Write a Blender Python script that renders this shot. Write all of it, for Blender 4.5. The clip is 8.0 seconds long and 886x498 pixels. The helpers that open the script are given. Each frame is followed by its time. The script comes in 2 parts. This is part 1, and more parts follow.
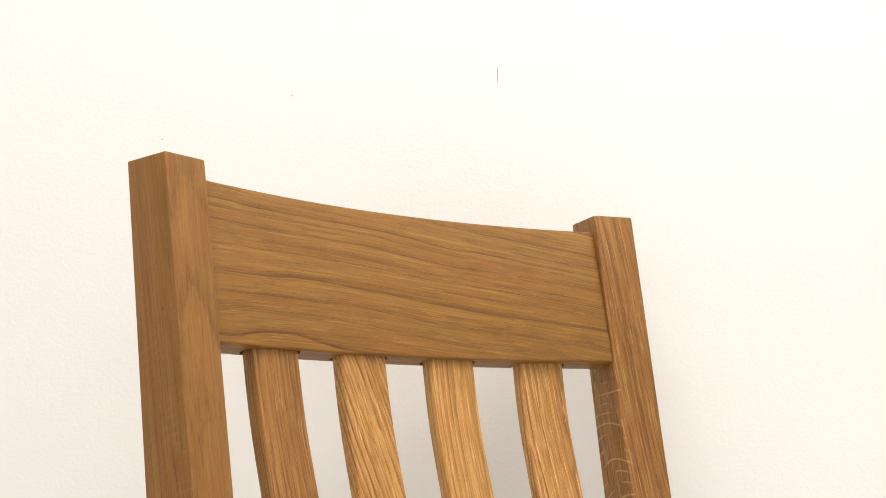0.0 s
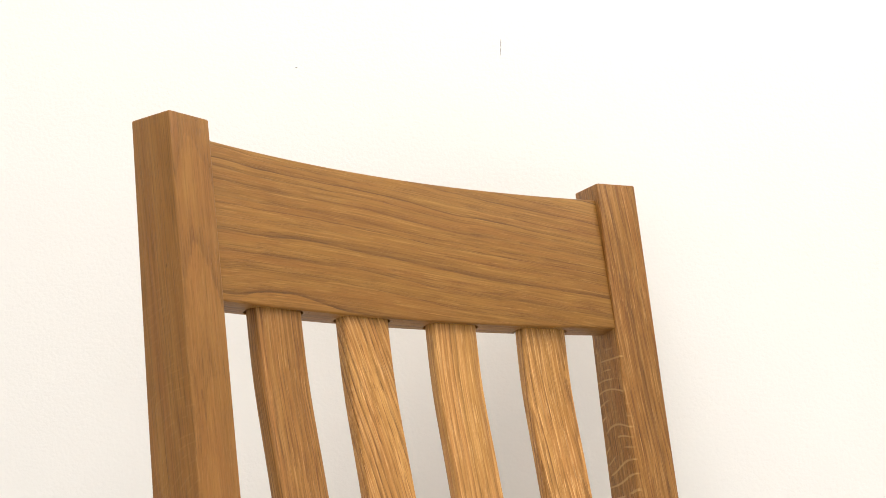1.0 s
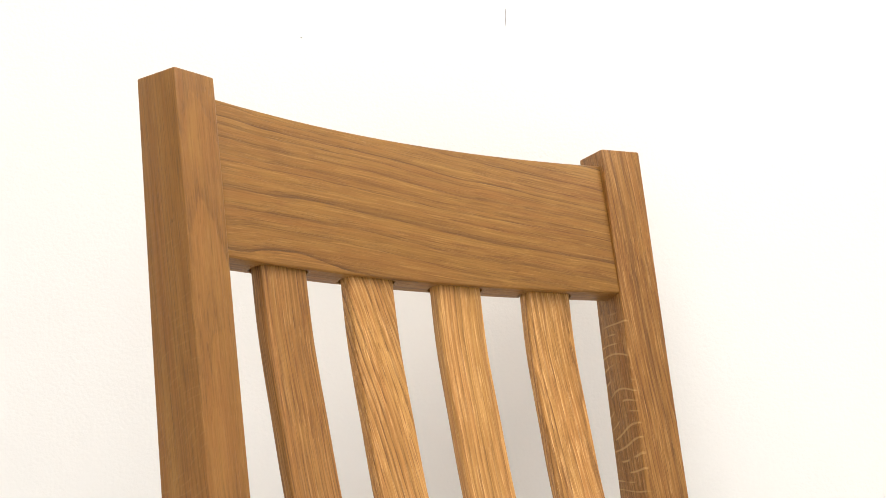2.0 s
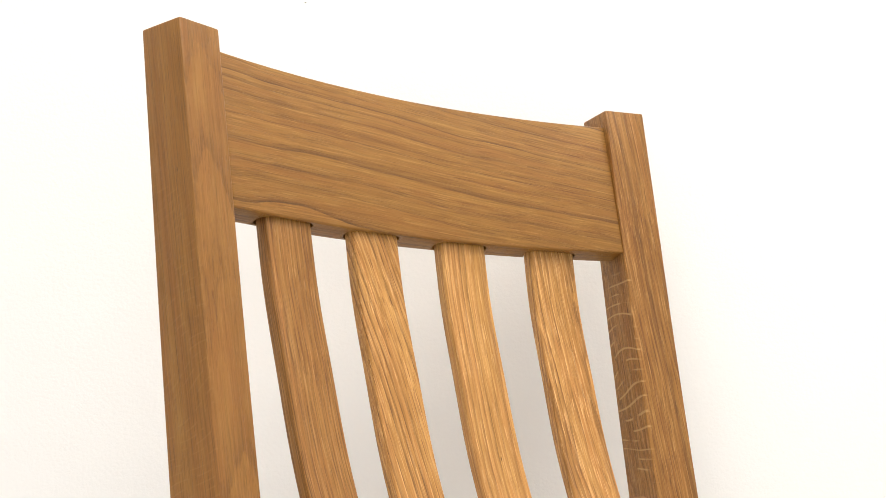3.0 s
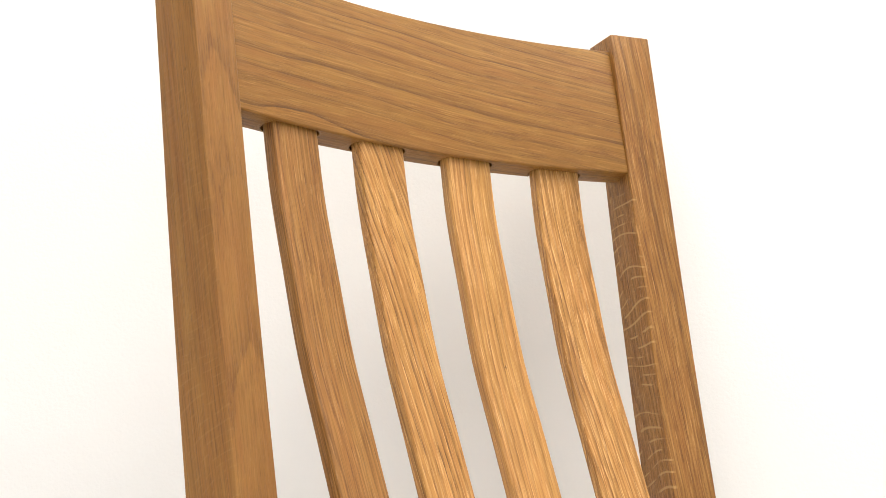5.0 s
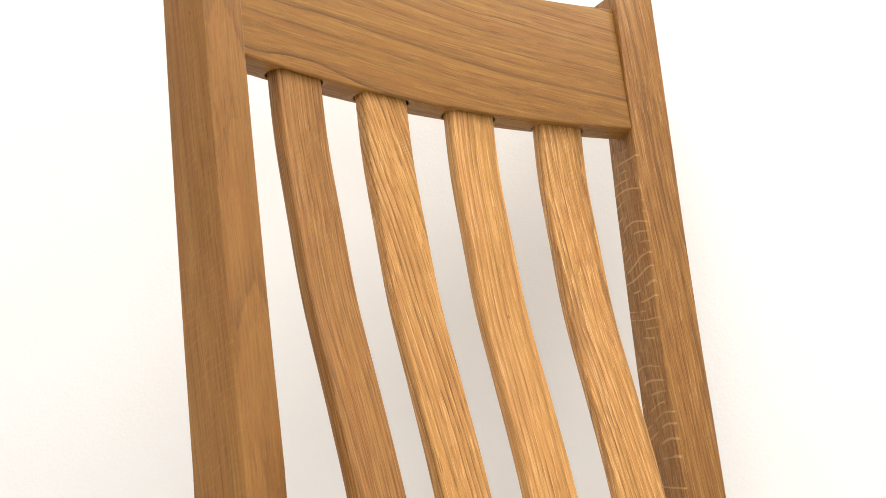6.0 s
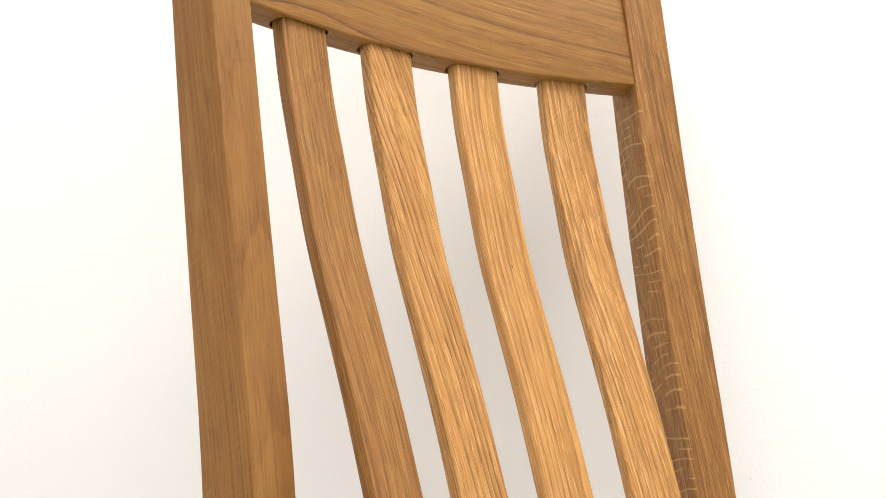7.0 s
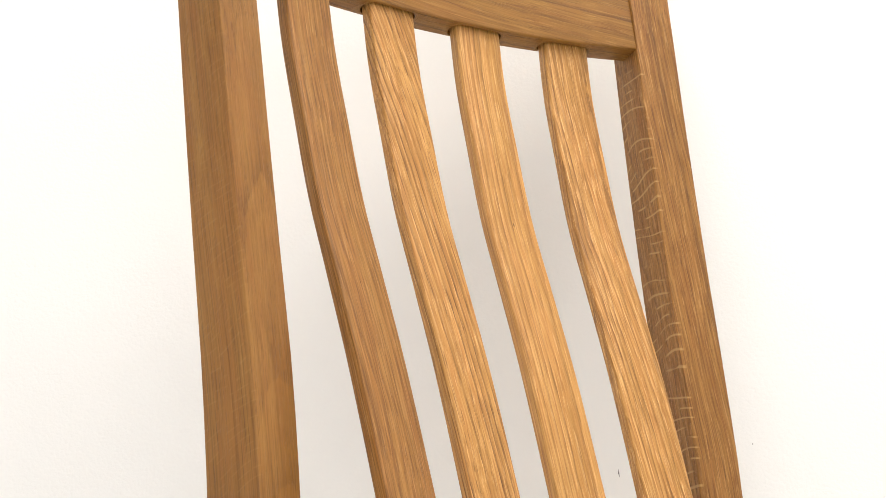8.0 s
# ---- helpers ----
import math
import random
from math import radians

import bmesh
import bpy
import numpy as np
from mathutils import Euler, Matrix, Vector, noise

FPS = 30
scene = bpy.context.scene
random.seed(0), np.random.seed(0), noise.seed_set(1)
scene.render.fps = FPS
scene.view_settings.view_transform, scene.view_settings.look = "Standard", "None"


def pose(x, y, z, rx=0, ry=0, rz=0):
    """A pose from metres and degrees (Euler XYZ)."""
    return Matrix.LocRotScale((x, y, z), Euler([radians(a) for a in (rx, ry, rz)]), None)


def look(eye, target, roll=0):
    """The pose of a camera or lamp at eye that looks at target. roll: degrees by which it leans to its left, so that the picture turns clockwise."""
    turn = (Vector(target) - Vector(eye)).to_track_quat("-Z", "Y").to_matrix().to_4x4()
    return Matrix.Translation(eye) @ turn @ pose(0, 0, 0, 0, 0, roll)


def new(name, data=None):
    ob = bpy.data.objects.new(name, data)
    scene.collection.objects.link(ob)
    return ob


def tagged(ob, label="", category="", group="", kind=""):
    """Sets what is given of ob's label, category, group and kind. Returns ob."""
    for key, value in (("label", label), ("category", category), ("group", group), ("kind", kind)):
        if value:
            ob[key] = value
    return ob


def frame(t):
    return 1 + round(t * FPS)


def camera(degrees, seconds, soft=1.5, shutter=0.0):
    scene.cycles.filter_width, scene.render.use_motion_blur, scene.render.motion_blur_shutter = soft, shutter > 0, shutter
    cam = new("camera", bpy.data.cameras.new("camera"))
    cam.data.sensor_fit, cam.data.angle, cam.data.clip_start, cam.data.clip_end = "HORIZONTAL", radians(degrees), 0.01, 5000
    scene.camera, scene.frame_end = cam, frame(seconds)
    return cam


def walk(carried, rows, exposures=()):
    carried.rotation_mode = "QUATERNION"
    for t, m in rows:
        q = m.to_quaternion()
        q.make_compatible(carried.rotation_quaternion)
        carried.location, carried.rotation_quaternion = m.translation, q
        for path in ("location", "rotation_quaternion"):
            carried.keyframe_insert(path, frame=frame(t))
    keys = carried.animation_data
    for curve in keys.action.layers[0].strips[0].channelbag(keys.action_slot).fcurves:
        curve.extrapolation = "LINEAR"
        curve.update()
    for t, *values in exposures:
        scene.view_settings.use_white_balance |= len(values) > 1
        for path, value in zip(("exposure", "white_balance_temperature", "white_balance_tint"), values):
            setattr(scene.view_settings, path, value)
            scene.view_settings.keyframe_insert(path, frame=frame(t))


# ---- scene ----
cam = camera(40.30, 8.0, soft=0.82)
METRES, EYE, TILT, LEAN, TURN = 0.2821, 0.8423, 10.264, 1.657, -38.482
START_X, START_Y = -0.6119, -0.7773
ROWS = [
    (0.0, 0.00219, -0.00729, 0.00000, -0.034, -0.053, 0.103),
    (0.5, 0.00658, -0.01455, -0.04780, 0.080, -0.095, 0.148),
    (1.0, 0.01347, -0.02411, -0.09810, 0.275, -0.208, 0.093),
    (1.5, 0.01865, -0.02927, -0.14530, 0.470, -0.300, 0.119),
    (3.0, 0.01161, -0.04084, -0.31740, 0.665, -0.598, 0.045),
    (3.5, 0.01990, -0.05120, -0.36920, 0.850, -0.720, 0.050),
    (4.0, 0.03139, -0.06586, -0.43430, 1.095, -0.762, 0.055),
    (4.5, 0.03917, -0.07672, -0.49550, 1.280, -0.805, 0.051),
    (6.0, 0.05573, -0.10589, -0.70590, 1.775, -0.892, 0.067),
    (6.5, 0.06022, -0.11695, -0.77230, 1.950, -0.965, 0.052),
    (7.0, 0.07401, -0.13481, -0.84660, 2.234, -0.987, 0.077),
    (7.5, 0.08299, -0.14756, -0.91230, 2.429, -0.960, 0.083),
    (8.0, 0.08638, -0.15342, -0.97780, 2.514, -0.862, 0.088),
]
walk(cam, [(t, pose(START_X, START_Y, EYE, TILT, LEAN, TURN) @ pose(METRES * x, METRES * y, METRES * z, 90 + pitch, roll, yaw)) for t, x, y, z, yaw, pitch, roll in ROWS],
     exposures=[(0.0, -0.20, 6820, 10), (1.5, -0.10, 6720, 10), (4.0, 0.05, 6610, 10), (8.0, 0.10, 6590, 10)])

# ---- world and light ----
world = bpy.data.worlds.new("sky")
scene.world = world
world.use_nodes = True
wn = world.node_tree
sky = wn.nodes.new("ShaderNodeTexSky")
sky.sky_type, sky.sun_disc = "NISHITA", False
sky.sun_elevation, sky.sun_rotation = radians(35), radians(160)
wn.links.new(sky.outputs[0], wn.nodes["Background"].inputs[0])
wn.nodes["Background"].inputs[1].default_value = 0.1

# The room's axes are turned against the chair's: x along the back wall, y towards it.
ROOM = pose(START_X, START_Y, 0, 0, 0, TURN)
XL, XR, YF, YB, H = -2.3, 2.1, -2.6, 1.25, 2.5
FILL_X0, FILL_X1, FILL_Z0, FILL_Z1 = -1.9, 1.3, 0.4, 2.3  # added, unseen opening for the fill light, behind the camera

KEY_X0, KEY_X1, KEY_Y0, KEY_Y1 = -0.75, 1.65, -0.65, 0.88  # added ceiling opening for the key light, over the place in front of the chair

# Added, unseen area lamp: warm key light from above, no known source.
lamp = bpy.data.lights.new("unseen_key_light", "AREA")
lamp.shape, lamp.size, lamp.size_y = "RECTANGLE", KEY_X1 - KEY_X0, KEY_Y1 - KEY_Y0
lamp.energy, lamp.color = 66, (1.0, 0.965, 0.90)
KEY_C = Vector(((KEY_X0 + KEY_X1) / 2, (KEY_Y0 + KEY_Y1) / 2, H + 0.08))
new("unseen_key_light", lamp).matrix_world = ROOM @ pose(*KEY_C)

# Assumed cool fill lamp, out of view, that lifts the shaded parts.
lamp = bpy.data.lights.new("unseen_fill_light", "AREA")
lamp.shape, lamp.size, lamp.size_y = "RECTANGLE", FILL_X1 - FILL_X0, FILL_Z1 - FILL_Z0
lamp.energy, lamp.color = 28, (0.94, 0.945, 1.0)
FILL_C = Vector(((FILL_X0 + FILL_X1) / 2, YF - 0.08, (FILL_Z0 + FILL_Z1) / 2))
new("unseen_fill_light", lamp).matrix_world = ROOM @ look(FILL_C, FILL_C + Vector((0, 1, 0)))


# ---- materials ----
class Tree:
    """Short hand for building node trees."""

    def __init__(self, name, rough):
        self.mat = bpy.data.materials.new(name)
        self.mat.use_nodes = True
        self.t = self.mat.node_tree
        self.bsdf = self.t.nodes["Principled BSDF"]
        self.bsdf.inputs["Roughness"].default_value = rough

    def put(self, sock, value):
        if isinstance(value, bpy.types.NodeSocket):
            self.t.links.new(value, sock)
        elif value is not None:
            sock.default_value = value

    def math(self, op, a, b=None, c=None, clamp=False):
        n = self.t.nodes.new("ShaderNodeMath")
        n.operation, n.use_clamp = op, clamp
        for sock, v in zip(n.inputs, (a, b, c)):
            self.put(sock, v)
        return n.outputs[0]

    def mapped(self, vec, loc=(0, 0, 0), rot=(0, 0, 0), scale=(1, 1, 1)):
        n = self.t.nodes.new("ShaderNodeMapping")
        n.inputs["Location"].default_value, n.inputs["Scale"].default_value = loc, scale
        n.inputs["Rotation"].default_value = [radians(a) for a in rot]
        self.put(n.inputs["Vector"], vec)
        return n.outputs[0]

    def noise(self, vec, scale, detail=3.0, rough=0.55, distort=0.0):
        n = self.t.nodes.new("ShaderNodeTexNoise")
        for key, v in (("Scale", scale), ("Detail", detail), ("Roughness", rough), ("Distortion", distort)):
            n.inputs[key].default_value = v
        self.put(n.inputs["Vector"], vec)
        return n.outputs["Fac"]

    def ramp(self, fac, stops):
        r = self.t.nodes.new("ShaderNodeValToRGB")
        while len(r.color_ramp.elements) < len(stops):
            r.color_ramp.elements.new(0.5)
        for e, (at, c) in zip(r.color_ramp.elements, stops):
            e.position = at
            e.color = (*c, 1) if isinstance(c, tuple) else (c, c, c, 1)
        self.put(r.inputs[0], fac)
        return r.outputs[0]

    def mix(self, fac, a, b):
        n = self.t.nodes.new("ShaderNodeMix")
        n.data_type = "RGBA"
        self.put(n.inputs["Factor"], fac)
        self.put(n.inputs[6], (*a, 1) if isinstance(a, tuple) else a)
        self.put(n.inputs[7], (*b, 1) if isinstance(b, tuple) else b)
        return n.outputs[2]

    def xyz(self, vec):
        n = self.t.nodes.new("ShaderNodeSeparateXYZ")
        self.put(n.inputs[0], vec)
        return n.outputs

    def join(self, x, y, z):
        n = self.t.nodes.new("ShaderNodeCombineXYZ")
        for sock, v in zip(n.inputs, (x, y, z)):
            self.put(sock, v)
        return n.outputs[0]

    def coords(self):
        return self.t.nodes.new("ShaderNodeTexCoord").outputs["Object"]

    def bump(self, height, strength, distance):
        n = self.t.nodes.new("ShaderNodeBump")
        n.inputs["Strength"].default_value, n.inputs["Distance"].default_value = strength, distance
        self.put(n.inputs["Height"], height)
        self.put(self.bsdf.inputs["Normal"], n.outputs[0])


def painted(name, colour, rough=0.7, relief=0.30):
    m = Tree(name, rough)
    co = m.coords()
    broad = m.noise(co, 2.5, 3)
    m.put(m.bsdf.inputs["Base Color"], m.ramp(broad, [(0.3, tuple(0.965 * v for v in colour)), (0.7, colour)]))
    stipple = m.noise(co, 260, 3, 0.6)
    lumps = m.noise(m.mapped(co, scale=(1, 1, 1.6)), 45, 2)
    m.bump(m.math("ADD", stipple, m.math("MULTIPLY", lumps, 0.5)), relief, 0.0012)
    return m.mat


def plain(name, colour, rough=0.7):
    m = Tree(name, rough)
    n = m.noise(m.coords(), 12, 6)
    m.put(m.bsdf.inputs["Base Color"], m.ramp(n, [(0.3, tuple(0.8 * v for v in colour)), (0.7, colour)]))
    return m.mat


def oak(name, pith, tip, rings=230.0, wobble=0.004, line=0.55, fibre=0.5, streak=0.3, tone=1.0, warm=1.0, blue=1.0, pore=0.6, arch=0.0, arch_from=-0.21, ray=0.0, dense=1.0, ray_top=0.905, ray_face=0.0185, thick=1.0, pin=None):
    """Oiled oak as a solid: growth rings round a pith line, fibres along it, pores and light streaks.
    It reads the board's own axes (across, through, along), kept as the attribute "grain".
    pith: where the pith lies across and through the board; tip: degrees by which it leans off its length;
    arch: how strongly the rings curve down towards the board's far end, arch_from: where that begins;
    thick: how broad the ring lines are; pore: strength of the dark pores; ray: strength of the ray flecks, dense: how close they lie, ray_top: where they end, ray_face: how far out their face lies; pin: where a small dark pin knot sits."""
    m = Tree(name, 0.42)
    m.bsdf.inputs["Specular IOR Level"].default_value = 0.35
    at = m.t.nodes.new("ShaderNodeAttribute")
    at.attribute_name = "grain"
    board = at.outputs["Vector"]
    aligned = m.mapped(m.mapped(board, loc=(-pith[0], -pith[1], 0)), rot=(tip[0], tip[1], 0))
    u, v, w = m.xyz(aligned)
    if arch:
        far = m.math("MAXIMUM", m.math("SUBTRACT", w, arch_from), 0.0)
        u = m.math("ADD", u, m.math("MULTIPLY", m.math("MULTIPLY", far, far), arch))
    slow = m.math("SUBTRACT", m.noise(m.join(m.math("MULTIPLY", u, 9.0), m.math("MULTIPLY", v, 9.0), m.math("MULTIPLY", w, 4.5)), 1.6, 2), 0.5)
    fast = m.math("SUBTRACT", m.noise(m.join(m.math("MULTIPLY", u, 60.0), m.math("MULTIPLY", v, 60.0), m.math("MULTIPLY", w, 13.0)), 1.5, 3), 0.5)
    radius = m.math("SQRT", m.math("ADD", m.math("MULTIPLY", u, u), m.math("MULTIPLY", v, v)))
    radius = m.math("ADD", radius, m.math("ADD", m.math("MULTIPLY", slow, 2.2 * wobble), m.math("MULTIPLY", fast, 0.40 * wobble)))
    turns = m.math("MULTIPLY", radius, rings)
    turns = m.math("ADD", turns, m.math("MULTIPLY", m.noise(m.join(m.math("MULTIPLY", turns, 0.23), 0.0, 0.0), 1.0, 2), 3.6))
    ring = m.math("FRACT", turns)
    each = m.noise(m.join(m.math("FLOOR", turns), 3.7, 0.0), 7.31, 0)
    # a crisp dark line where each year's growth begins, fading out over the year
    edge = m.ramp(ring, [(0.0, 0.75), (0.03 * thick, 1.0), (0.085 * thick, 0.80), (0.17 * thick, 0.33), (min(0.40 * thick, 0.70), 0.12), (0.85, 0.0), (0.97, 0.0), (1.0, 0.75)])
    edge = m.math("MULTIPLY", edge, m.ramp(each, [(0.36, 0.10), (0.62, 1.0)]))
    early = m.ramp(ring, [(0.0, 1.0), (0.30, 0.75), (0.55, 0.25), (0.95, 0.2), (1.0, 1.0)])
    # the lines break up a little along the board
    edge = m.math("MULTIPLY", edge, m.ramp(m.noise(m.join(m.math("MULTIPLY", u, 260.0), m.math("MULTIPLY", v, 260.0), m.math("MULTIPLY", w, 26.0)), 1.0, 3), [(0.30, 0.45), (0.56, 1.0)]))
    # fibres: long thin streaks that follow the slow wander of the rings
    bend = m.math("MULTIPLY", slow, 0.006)
    gu, gv = m.math("ADD", u, bend), m.math("ADD", v, bend)
    fine = m.noise(m.join(gu, gv, m.math("MULTIPLY", w, 0.010)), 880, 3, 0.7)
    mid = m.noise(m.join(gu, gv, m.math("MULTIPLY", w, 0.012)), 520, 4, 0.72)
    broad = m.noise(m.join(gu, gv, m.math("MULTIPLY", w, 0.07)), 70, 3)
    shimmer = m.noise(m.join(gu, gv, m.math("MULTIPLY", w, 0.45)), 85, 3, 0.6)
    pores = m.ramp(m.noise(m.join(gu, gv, m.math("MULTIPLY", w, 0.024)), 1400, 1, 0.4), [(0.57, 0.0), (0.63, 1.0)])
    pores = m.math("MULTIPLY", pores, early)
    flecks = m.ramp(m.noise(m.join(m.math("ADD", gu, 0.31), gv, m.math("MULTIPLY", w, 0.035)), 900, 2, 0.55), [(0.59, 0.0), (0.68, 1.0)])
    base = m.ramp(m.math("ADD", m.math("MULTIPLY", broad, 0.72), m.math("MULTIPLY", shimmer, 0.28)),
                  [(0.30, (0.235 * tone, 0.104 * tone * warm, 0.023 * tone * blue)), (0.50, (0.305 * tone, 0.145 * tone * warm, 0.038 * tone * blue)), (0.70, (0.375 * tone, 0.189 * tone * warm, 0.056 * tone * blue))])
    # some strips of the board are redder than others
    rosy = m.ramp(m.noise(m.join(m.math("ADD", gu, 0.7), gv, m.math("MULTIPLY", w, 0.05)), 150, 3, 0.6), [(0.42, 0.0), (0.62, 1.0)])
    base = m.mix(m.math("MULTIPLY", rosy, 0.45), base, (0.32 * tone, 0.130 * tone * warm, 0.036 * tone * blue))
    dark = (0.115 * tone, 0.043 * tone * warm, 0.009 * tone * blue)
    pale = (0.56 * tone, 0.325 * tone * warm, 0.138 * tone * blue)
    col = m.mix(m.math("MULTIPLY", m.ramp(mid, [(0.37, 1.0), (0.46, 0.0)]), 0.75 * fibre, clamp=True), base, dark)
    col = m.mix(m.math("MULTIPLY", m.ramp(mid, [(0.52, 0.0), (0.66, 1.0)]), 0.8 * streak, clamp=True), col, pale)
    col = m.mix(m.math("MULTIPLY", flecks, streak, clamp=True), col, pale)
    col = m.mix(m.math("MULTIPLY", m.ramp(fine, [(0.38, 1.0), (0.47, 0.0)]), 0.85 * fibre, clamp=True), col, dark)
    col = m.mix(m.math("MULTIPLY", edge, line, clamp=True), col, tuple(0.85 * c for c in dark))
    col = m.mix(m.math("MULTIPLY", pores, pore), col, tuple(0.7 * c for c in dark))
    if pin:
        kx, ky, kz = m.xyz(m.mapped(m.mapped(board, loc=tuple(-c for c in pin)), scale=(1, 1, 0.4)))
        off = m.math("ADD", m.math("ADD", m.math("MULTIPLY", kx, kx), m.math("MULTIPLY", ky, ky)), m.math("MULTIPLY", kz, kz))
        col = m.mix(m.ramp(m.math("MULTIPLY", m.math("SQRT", off), 100.0), [(0.03, 0.8), (0.10, 0.0)]), col, tuple(0.4 * c for c in dark))
    if ray:
        # pale ray flecks across one side of this board
        px, py, pz = m.xyz(board)
        inner = m.ramp(m.math("ADD", px, 0.5), [(0.5 - ray_face, 1.0), (0.5007 - ray_face, 0.0)])
        drift = m.noise(m.join(0.0, m.math("MULTIPLY", py, 14.0), m.math("MULTIPLY", pz, 14.0)), 1.0, 0)
        bow_up = m.math("MULTIPLY", m.math("POWER", m.math("ABSOLUTE", m.math("SUBTRACT", py, 0.012)), 2.0), 420.0)
        wave = m.math("ADD", m.math("ADD", m.math("MULTIPLY", pz, 92.0 * dense), m.math("ADD", m.math("MULTIPLY", drift, 3.5 * dense), m.math("MULTIPLY", py, 110.0 * (dense - 1.0)))), bow_up)
        thin = m.ramp(m.math("FRACT", wave), [(0.0, 0.0), (0.06, 1.0), (0.15, 0.9), (0.22, 0.0)])
        patch = m.ramp(m.noise(m.join(1.3, m.math("MULTIPLY", py, 38.0 * dense ** 2), m.math("MULTIPLY", pz, 95.0 * dense)), 1.0, 1), [(0.47, 0.0), (0.55, 1.0)])
        zone = m.math("MULTIPLY", inner, m.ramp(pz, [(0.55, 1.0), (ray_top, 1.0), (ray_top + 0.015, 0.0)]))
        fleck = m.math("MULTIPLY", m.math("MULTIPLY", thin, patch), zone)
        col = m.mix(m.math("MULTIPLY", fleck, ray), col, (0.46, 0.27, 0.095))
    m.put(m.bsdf.inputs["Base Color"], col)
    m.put(m.bsdf.inputs["Roughness"], m.ramp(mid, [(0.3, 0.52), (0.7, 0.40)]))
    m.bump(m.math("SUBTRACT", m.math("MULTIPLY", fine, 0.5), m.math("ADD", pores, m.math("MULTIPLY", edge, 0.4))), 0.3, 0.0004)
    return m.mat


WALL_PAINT = painted("white_wall_paint", (0.822, 0.812, 0.795))
PLAIN_PAINT = painted("plain_wall_paint", (0.80, 0.79, 0.77), relief=0.1)
CEILING_PAINT = plain("ceiling_paint", (0.82, 0.82, 0.80))
FLOOR_FINISH = plain("pale_floor", (0.80, 0.78, 0.745))
SCUFF = plain("grey_scuff", (0.24, 0.23, 0.23))
OAK_RAIL = oak("oak_crest_rail", (-0.062, 0.050), (0.6, -2.5), rings=118, wobble=0.0052, line=0.95, fibre=0.34, streak=0.30, tone=0.83, warm=0.955, blue=0.62, pore=0.34, arch=0.26)
OAK_LEFT = oak("oak_post_plain", (0.010, 0.10), (2.2, 0.4), rings=250, wobble=0.003, line=0.42, fibre=0.32, streak=0.14, tone=0.86, warm=0.94, blue=0.72, pore=0.36, thick=1.6,
               ray=0.11, dense=1.6, ray_top=0.95, ray_face=0.0172, pin=(-0.0185, 0.015, 0.956))
OAK_RIGHT = oak("oak_post_flecked", (-0.075, 0.060), (1.0, 4.0), rings=240, wobble=0.0055, line=0.6, fibre=0.58, streak=0.56, tone=0.90, warm=0.94, blue=0.74, pore=0.5, thick=2.2,
                ray=0.8, ray_face=0.0196)
OAK_SLATS = [
    oak("oak_slat_brown", (-0.030, 0.05), (0.5, 1.0), rings=420, wobble=0.003, line=0.6, fibre=0.60, streak=0.40, tone=0.99, warm=0.95, blue=0.78, pore=0.5, thick=2.4),
    oak("oak_slat_ringed", (-0.055, 0.060), (1.5, 2.0), rings=250, wobble=0.0016, line=1.0, fibre=0.38, streak=0.46, tone=1.51, warm=1.03, blue=0.99, pore=0.75, arch=0.65, arch_from=0.0, thick=2.4, pin=(-0.0222, 0.002, 0.138)),
    oak("oak_slat_pale", (0.034, 0.055), (0.6, 0.8), rings=300, wobble=0.0022, line=0.70, fibre=0.38, streak=0.40, tone=1.55, warm=1.05, blue=1.04, pore=0.42, thick=2.2, pin=(0.001, 0.0, 0.0287)),
    oak("oak_slat_streaked", (0.036, 0.05), (1.0, 4.0), rings=290, wobble=0.0055, line=0.80, fibre=0.52, streak=0.66, tone=1.50, warm=1.03, blue=0.99, pore=0.6, thick=2.6),
]
OAK_LOWER = oak("oak_lower_rail", (0.0, 0.06), (1.0, 0.0))


# ---- mesh helpers ----
def link_mesh(name, bm, mat, parent=None, smooth=True):
    me = bpy.data.meshes.new(name)
    bmesh.ops.recalc_face_normals(bm, faces=bm.faces)
    bm.to_mesh(me)
    bm.free()
    me.materials.append(mat)
    if smooth:
        me.polygons.foreach_set("use_smooth", [True] * len(me.polygons))
        me.set_sharp_from_angle(angle=radians(40))
    ob = new(name, me)
    ob.parent = parent
    return ob


def part(name, bm, mat, parent, label=""):
    return tagged(link_mesh(name, bm, mat, parent), label)


def box(bm, lo, hi):
    for v in bmesh.ops.create_cube(bm, size=1)["verts"]:
        v.co = [lo[i] + (v.co[i] + 0.5) * (hi[i] - lo[i]) for i in range(3)]


def round_rect(w, d, r, steps=4):
    """Outline of a w by d rectangle round the origin, corners eased by r."""
    pts = []
    for cx, cy, a0 in ((1, 1, 0), (-1, 1, 90), (-1, -1, 180), (1, -1, 270)):
        for k in range(steps + 1):
            a = radians(a0 + 90 * k / steps)
            pts.append((cx * (w / 2 - r) + r * math.cos(a), cy * (d / 2 - r) + r * math.sin(a)))
    return pts


def loft(rings, grains=None):
    """Skin over rings of 3D points, closed at both ends. grains: the same points in the board's own axes."""
    bm = bmesh.new()
    layer = bm.verts.layers.float_vector.new("grain") if grains else None
    rows = [[bm.verts.new(p) for p in ring] for ring in rings]
    if grains:
        for row, own in zip(rows, grains):
            for vert, g in zip(row, own):
                vert[layer] = Vector(g)
    n = len(rows[0])
    for a, b in zip(rows, rows[1:]):
        for i in range(n):
            bm.faces.new((a[i], a[(i + 1) % n], b[(i + 1) % n], b[i]))
    bm.faces.new(rows[0][::-1])
    bm.faces.new(rows[-1])
    return bm


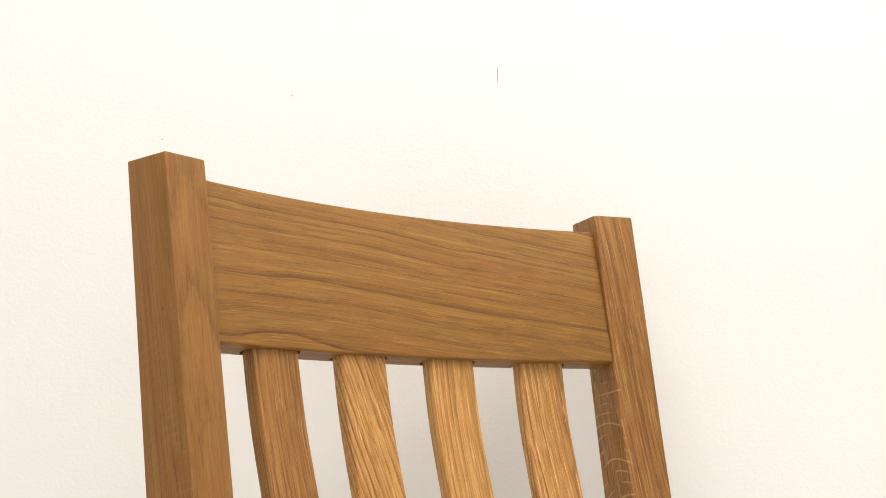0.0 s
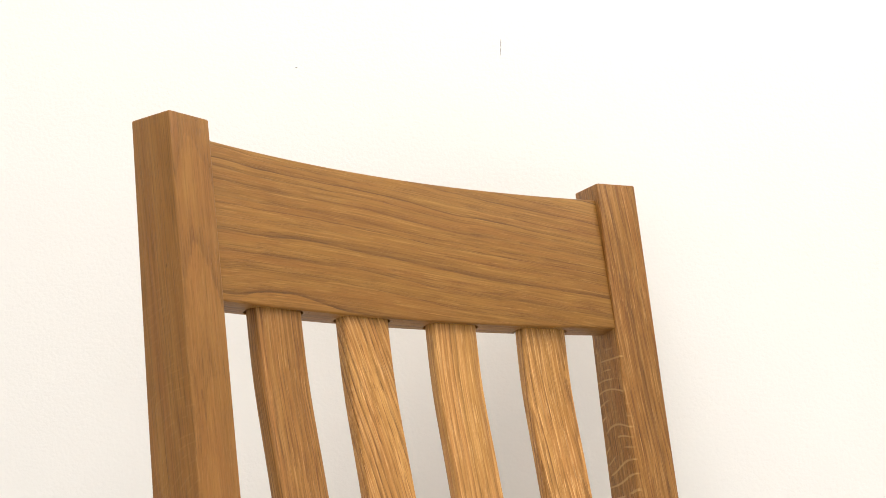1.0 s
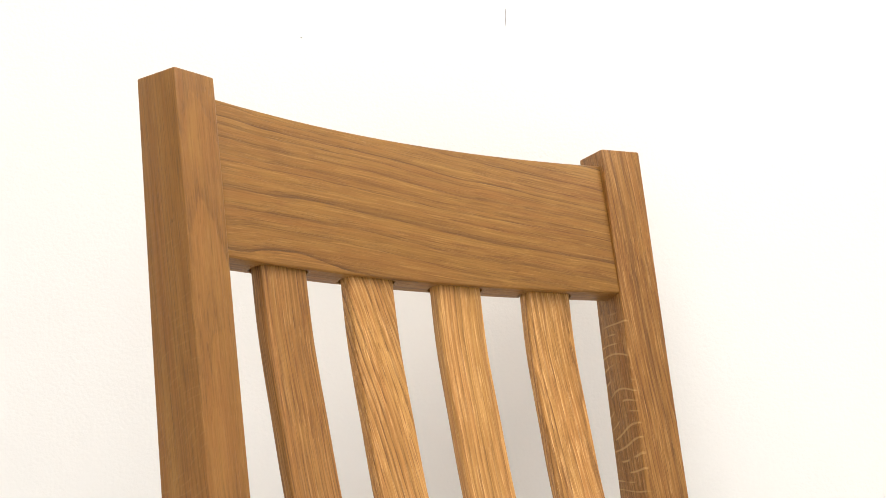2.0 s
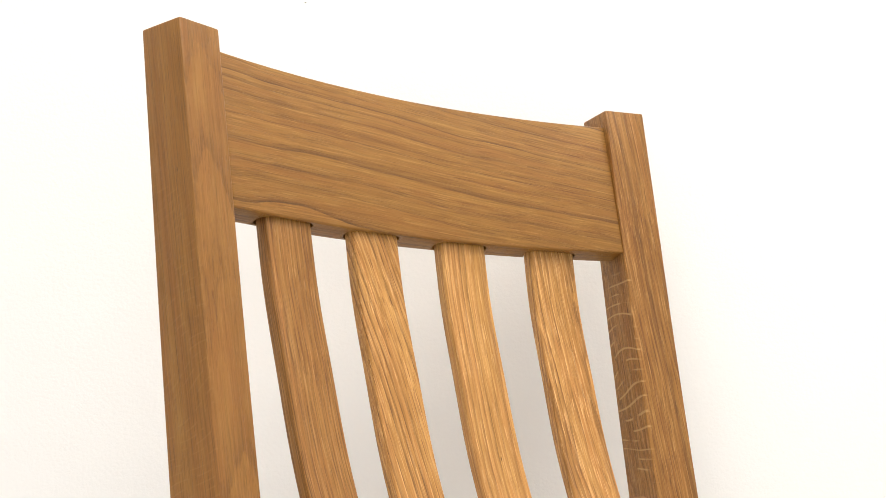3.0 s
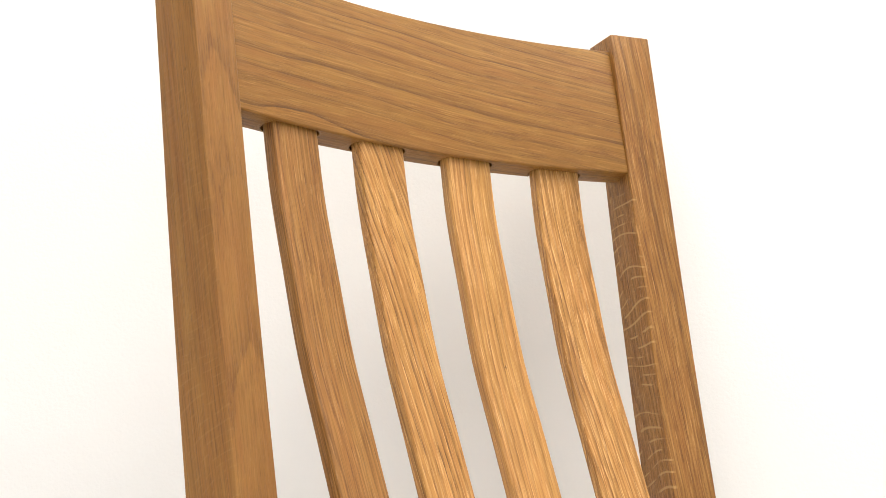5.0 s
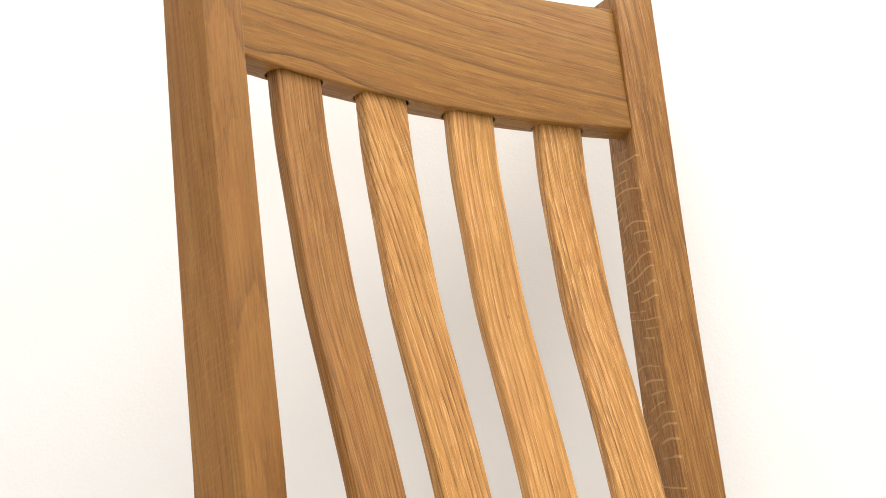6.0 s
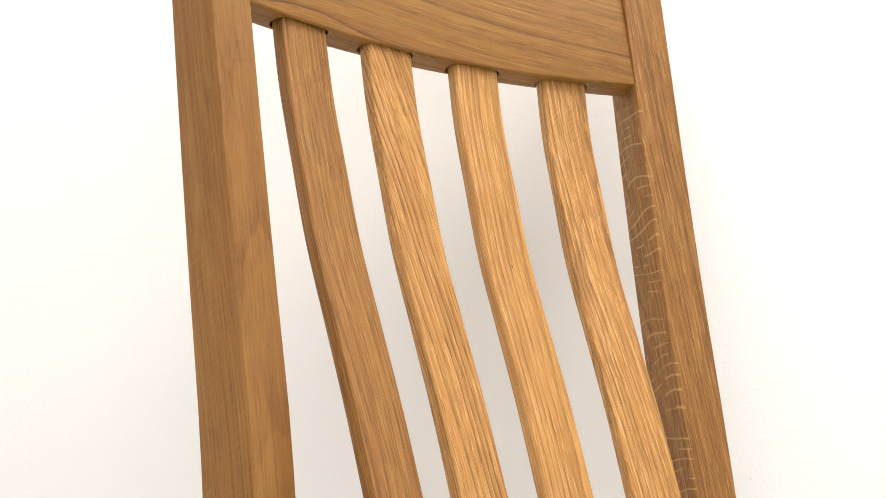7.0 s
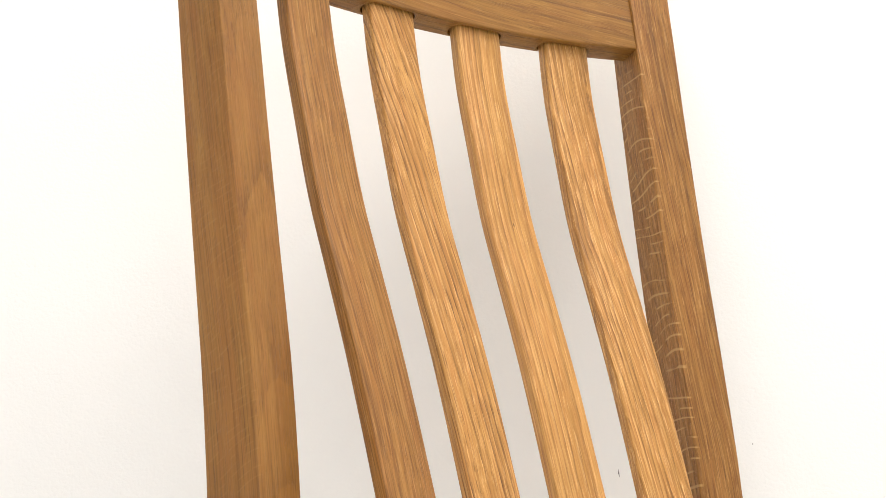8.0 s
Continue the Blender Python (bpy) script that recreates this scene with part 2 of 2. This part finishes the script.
def curve_at(keys, z):
    """Smooth value through (z, value) keys."""
    keys = sorted(keys)
    zs, vs = [k[0] for k in keys], [k[1] for k in keys]
    d = [(b - a) / (q - p) for a, b, p, q in zip(vs, vs[1:], zs, zs[1:])]
    m = [d[0]] + [0.5 * (a + b) for a, b in zip(d, d[1:])] + [d[-1]]
    if z <= zs[0]:
        return vs[0] + (z - zs[0]) * m[0]
    if z >= zs[-1]:
        return vs[-1] + (z - zs[-1]) * m[-1]
    i = max(k for k in range(len(zs) - 1) if zs[k] <= z)
    h = zs[i + 1] - zs[i]
    s = (z - zs[i]) / h
    return ((2 * s**3 - 3 * s**2 + 1) * vs[i] + (s**3 - 2 * s**2 + s) * h * m[i]
            + (-2 * s**3 + 3 * s**2) * vs[i + 1] + (s**3 - s**2) * h * m[i + 1])


# ---- the room ----
def setting(name, pieces, mat, label, category):
    bm = bmesh.new()
    for lo, hi in pieces:
        box(bm, lo, hi)
    ob = link_mesh(name, bm, mat, smooth=False)
    ob.matrix_world = ROOM
    return tagged(ob, label, category, kind="structure")


T = 0.15
setting("floor", [((XL - T, YF - T, -0.1), (XR + T, YB + T, 0))], FLOOR_FINISH, "plain pale floor under the oak chair", "floor")
# The ceiling's opening is added to let the unseen key light in.
setting("ceiling", [((XL - T, YF - T, H), (KEY_X0, YB + T, H + 0.1)), ((KEY_X1, YF - T, H), (XR + T, YB + T, H + 0.1)),
                    ((KEY_X0, YF - T, H), (KEY_X1, KEY_Y0, H + 0.1)), ((KEY_X0, KEY_Y1, H), (KEY_X1, YB + T, H + 0.1))], CEILING_PAINT, "plain white painted ceiling with an added opening for the unseen key light", "ceiling")
wall_north = setting("wall_north", [((XL, YB, 0), (XR, YB + T, H))], WALL_PAINT, "cream-white painted wall with fine stippled roller texture", "wall")
# This wall's opening is made only for the added fill lamp.
setting("wall_south", [((XL, YF - T, 0), (FILL_X0, YF, H)), ((FILL_X1, YF - T, 0), (XR, YF, H)),
                       ((FILL_X0, YF - T, 0), (FILL_X1, YF, FILL_Z0)), ((FILL_X0, YF - T, FILL_Z1), (FILL_X1, YF, H))],
        PLAIN_PAINT, "plain white painted wall with an added opening for the unseen fill light", "wall")
setting("wall_west", [((XL - T, YF - T, 0), (XL, YB + T, H))], PLAIN_PAINT, "plain white painted side wall", "wall")
setting("wall_east", [((XR, YF - T, 0), (XR + T, YB + T, H))], PLAIN_PAINT, "plain white painted side wall", "wall")


def scuff(x, z, w, h, lean=0.0, seed=0):
    """A small worn mark in the wall's paint: a ragged sliver, a hair proud of the wall."""
    rnd = random.Random(seed)
    left, right = [], []
    for k in range(7):
        f = k / 6
        wide = w / 2 * (math.sin(math.pi * (0.08 + 0.84 * f)) * rnd.uniform(0.45, 1.0))
        mid = x + lean * (f - 0.5) * h + rnd.uniform(-0.15, 0.15) * w
        left.append((mid - wide, z + (f - 0.5) * h))
        right.append((mid + wide, z + (f - 0.5) * h))
    ring = left + right[::-1]
    bm = loft([[(a, YB, b) for a, b in ring], [(a, YB - 0.0004, b) for a, b in ring]])
    return part("scuff_mark", bm, SCUFF, wall_north, "thin grey scuff in the paint")


# ---- the chair ----
chair = tagged(new("dining_chair"), "oiled oak dining chair with curved crest rail and four bent slats", "chair")

POST_FRONT = [(0.0, -0.030), (0.20, -0.056), (0.40, -0.073), (0.50, -0.0735), (0.5968, -0.0637), (0.7242, -0.0449), (0.8516, -0.0275), (0.9699, -0.0127), (1.07, 0.0)]


def back_post(side, mat, label, out, draw_in, wide, wider, deep, deeper, toe, twist, top, lean, forth, forth_low):
    """A square post with crisp edges; each second number is the change over the 0.455 m below its top."""
    rings, grains = [], []
    zs = [0.0, 0.003] + [0.03 + 0.04 * k for k in range(26)] + [top - 0.0014, top - 0.0004, top]
    for z in zs:
        f = min(1.0, (top - z) / 0.455)
        w, d = wide + wider * f, deep + deeper * f
        cx = side * (out - draw_in * f)
        inset = {0.0: 0.002, top - 0.0004: 0.0002, top: 0.0007}.get(z, 0.0)
        a = -side * radians(toe + twist * f)
        ring, own = [], []
        for x, y in round_rect(w - 2 * inset, d - 2 * inset, 0.0015):
            y += d / 2
            own.append((x, y, z))
            back = x * math.sin(a) + y * math.cos(a)
            drop = lean * back if z > 0.5 else 0.0
            ring.append((cx + x * math.cos(a) - y * math.sin(a), curve_at(POST_FRONT, z) + forth + forth_low * f + back, z - drop))
        rings.append(ring)
        grains.append(own)
    return part("back_post", loft(rings, grains), mat, chair, label)


back_post(-1, OAK_LEFT, "brown oak post with fine straight grain",
          0.2241, 0.0140, 0.0373, 0.0025, 0.0428, 0.0049, 13.92, 6.16, 1.0699, 0.0076, -0.0013, 0.0)
back_post(1, OAK_RIGHT, "streaky oak post with pale ray flecks on its inner face",
          0.2243, 0.0129, 0.0425, -0.0011, 0.0404, 0.0106, 13.15, 2.81, 1.0721, 0.0364, 0.0, -0.0022)

# crest rail: a board bowed to the back between the posts, leaning back a little
HALF, RAIL_Z0, RAIL_Z1, RAIL_T = 0.2148, 0.9332, 1.0587, 0.0261
RAIL_FRONT, RAIL_LEAN, SAG, SAG_TOP = -0.0125, 0.1919, 0.0358, -0.0042
RAIL_SKEW, RAIL_TIP, RAIL_END = -0.0040, -0.0017, 0.2052  # its two ends are not quite level with each other


def bow(x):
    """How far the rail's curve lies behind its ends, from 0 to 1, and the slope of that."""
    return 1 - (x / HALF) ** 2, -2 * x / HALF**2


def crest_rail():
    rings, grains = [], []
    c, s = math.cos(math.atan(RAIL_LEAN)), math.sin(math.atan(RAIL_LEAN))
    tall = (RAIL_Z1 - RAIL_Z0) / c
    for k in range(61):
        x = -HALF + (HALF + RAIL_END) * k / 60
        q, dq = bow(x)
        ring, own = [], []
        for v, u in round_rect(tall, RAIL_T, 0.0022):
            up, back = v + tall / 2, u + RAIL_T / 2
            own.append((v, back, x))
            sag = SAG + SAG_TOP * up / tall
            slope = sag * dq
            n = math.hypot(1, slope)
            ring.append((x - back * slope / n, RAIL_FRONT + RAIL_SKEW * x / HALF + sag * q + up * s + back * c / n,
                         RAIL_Z0 + RAIL_TIP * x / HALF - 0.0005 * q + up * c - back * s))
        rings.append(ring)
        grains.append(own)
    return loft(rings, grains)


SLAT_X = (-0.1400, -0.0500, 0.0435, 0.1388)
SLAT_W, SLAT_T, SLAT_SET, SLAT_TOP, SLAT_END = 0.0464, 0.0140, 0.0190, 0.9415, 0.495
SLAT_FRONT, SLAT_SAG = -0.0116, 0.0304
SLAT_BEND = [(0.9426, 0.0), (0.8789, -0.0085), (0.8152, -0.0231), (0.7515, -0.0391), (0.6878, -0.0615), (0.6241, -0.0837), (0.495, -0.122)]


def slat_section(cx, z, w, t, r):
    q, dq = bow(cx)
    a = math.atan(SLAT_SAG * dq)
    g = (0.9426 - z) / 0.3276
    x0 = cx * (1 - 0.0898 * g)
    y0 = SLAT_FRONT + SLAT_SAG * q * (1 - 0.168 * g) + SLAT_SET + curve_at(SLAT_BEND, z)
    return [(x0 + x * math.cos(a) - y * math.sin(a), y0 + x * math.sin(a) + y * math.cos(a), z) for x, y in round_rect(w, t, r)]


def slat(cx, mat, label):
    zs = [SLAT_END + (SLAT_TOP - SLAT_END) * k / 40 for k in range(41)]
    own = [[(x, y + SLAT_T / 2, 1.04 * (z - 0.72)) for x, y in round_rect(SLAT_W, SLAT_T, 0.0028)] for z in zs]
    return part("slat", loft([slat_section(cx, z, SLAT_W, SLAT_T, 0.0028) for z in zs], own), mat, chair, label)


def mortised(board, cutters):
    """Cut the round-ended mortises out of a board; the cutters are used up."""
    for bm in cutters:
        tool = link_mesh("tool", bm, OAK_RAIL)
        mod = board.modifiers.new("cut", "BOOLEAN")
        mod.operation, mod.solver, mod.object = "DIFFERENCE", "EXACT", tool
        bpy.context.view_layer.update()
        cut = bpy.data.meshes.new_from_object(board.evaluated_get(bpy.context.evaluated_depsgraph_get()))
        board.modifiers.clear()
        board.data = cut
        bpy.data.objects.remove(tool)
    board.data.name = board.name
    board.data.set_sharp_from_angle(angle=radians(40))


rail = part("crest_rail", crest_rail(), OAK_RAIL, chair, "wide bowed oak board with wavy dark grain lines")
mortised(rail, [loft([slat_section(cx, z, SLAT_W + 0.0072, SLAT_T + 0.0062, 0.0090) for z in (0.900, 0.925, 0.9405)], [[(0.0, 0.0, cx)] * 20] * 3) for cx in SLAT_X])
for cx, mat, label in zip(SLAT_X, OAK_SLATS, ("brown oak slat", "oak slat with slanting dark grain", "pale straight-grained oak slat", "oak slat with light streaked grain")):
    slat(cx, mat, label)

# lower rail that holds the slats' feet
rings, grains = [], []
for k in range(25):
    x = 0.212 * (k / 12 - 1)
    rings.append([(x, -0.066 + 0.012 * (1 - (x / 0.212) ** 2) + u, 0.475 + v) for v, u in round_rect(0.05, 0.024, 0.003)])
    grains.append([(v, u, x) for v, u in round_rect(0.05, 0.024, 0.003)])
part("lower_rail", loft(rings, grains), OAK_LOWER, chair)

# ---- marks in the wall's paint ----
scuff(0.0725, 1.2558, 0.0012, 0.0195, 0.05, 3)
scuff(-0.1496, 1.2400, 0.0026, 0.0012, 0.0, 5)
scuff(-0.2885, 1.1958, 0.0018, 0.0014, 0.0, 7)
scuff(0.1389, 0.5357, 0.0017, 0.0076, -0.1, 9)
scuff(0.2741, 0.5618, 0.0014, 0.0012, 0.0, 11)
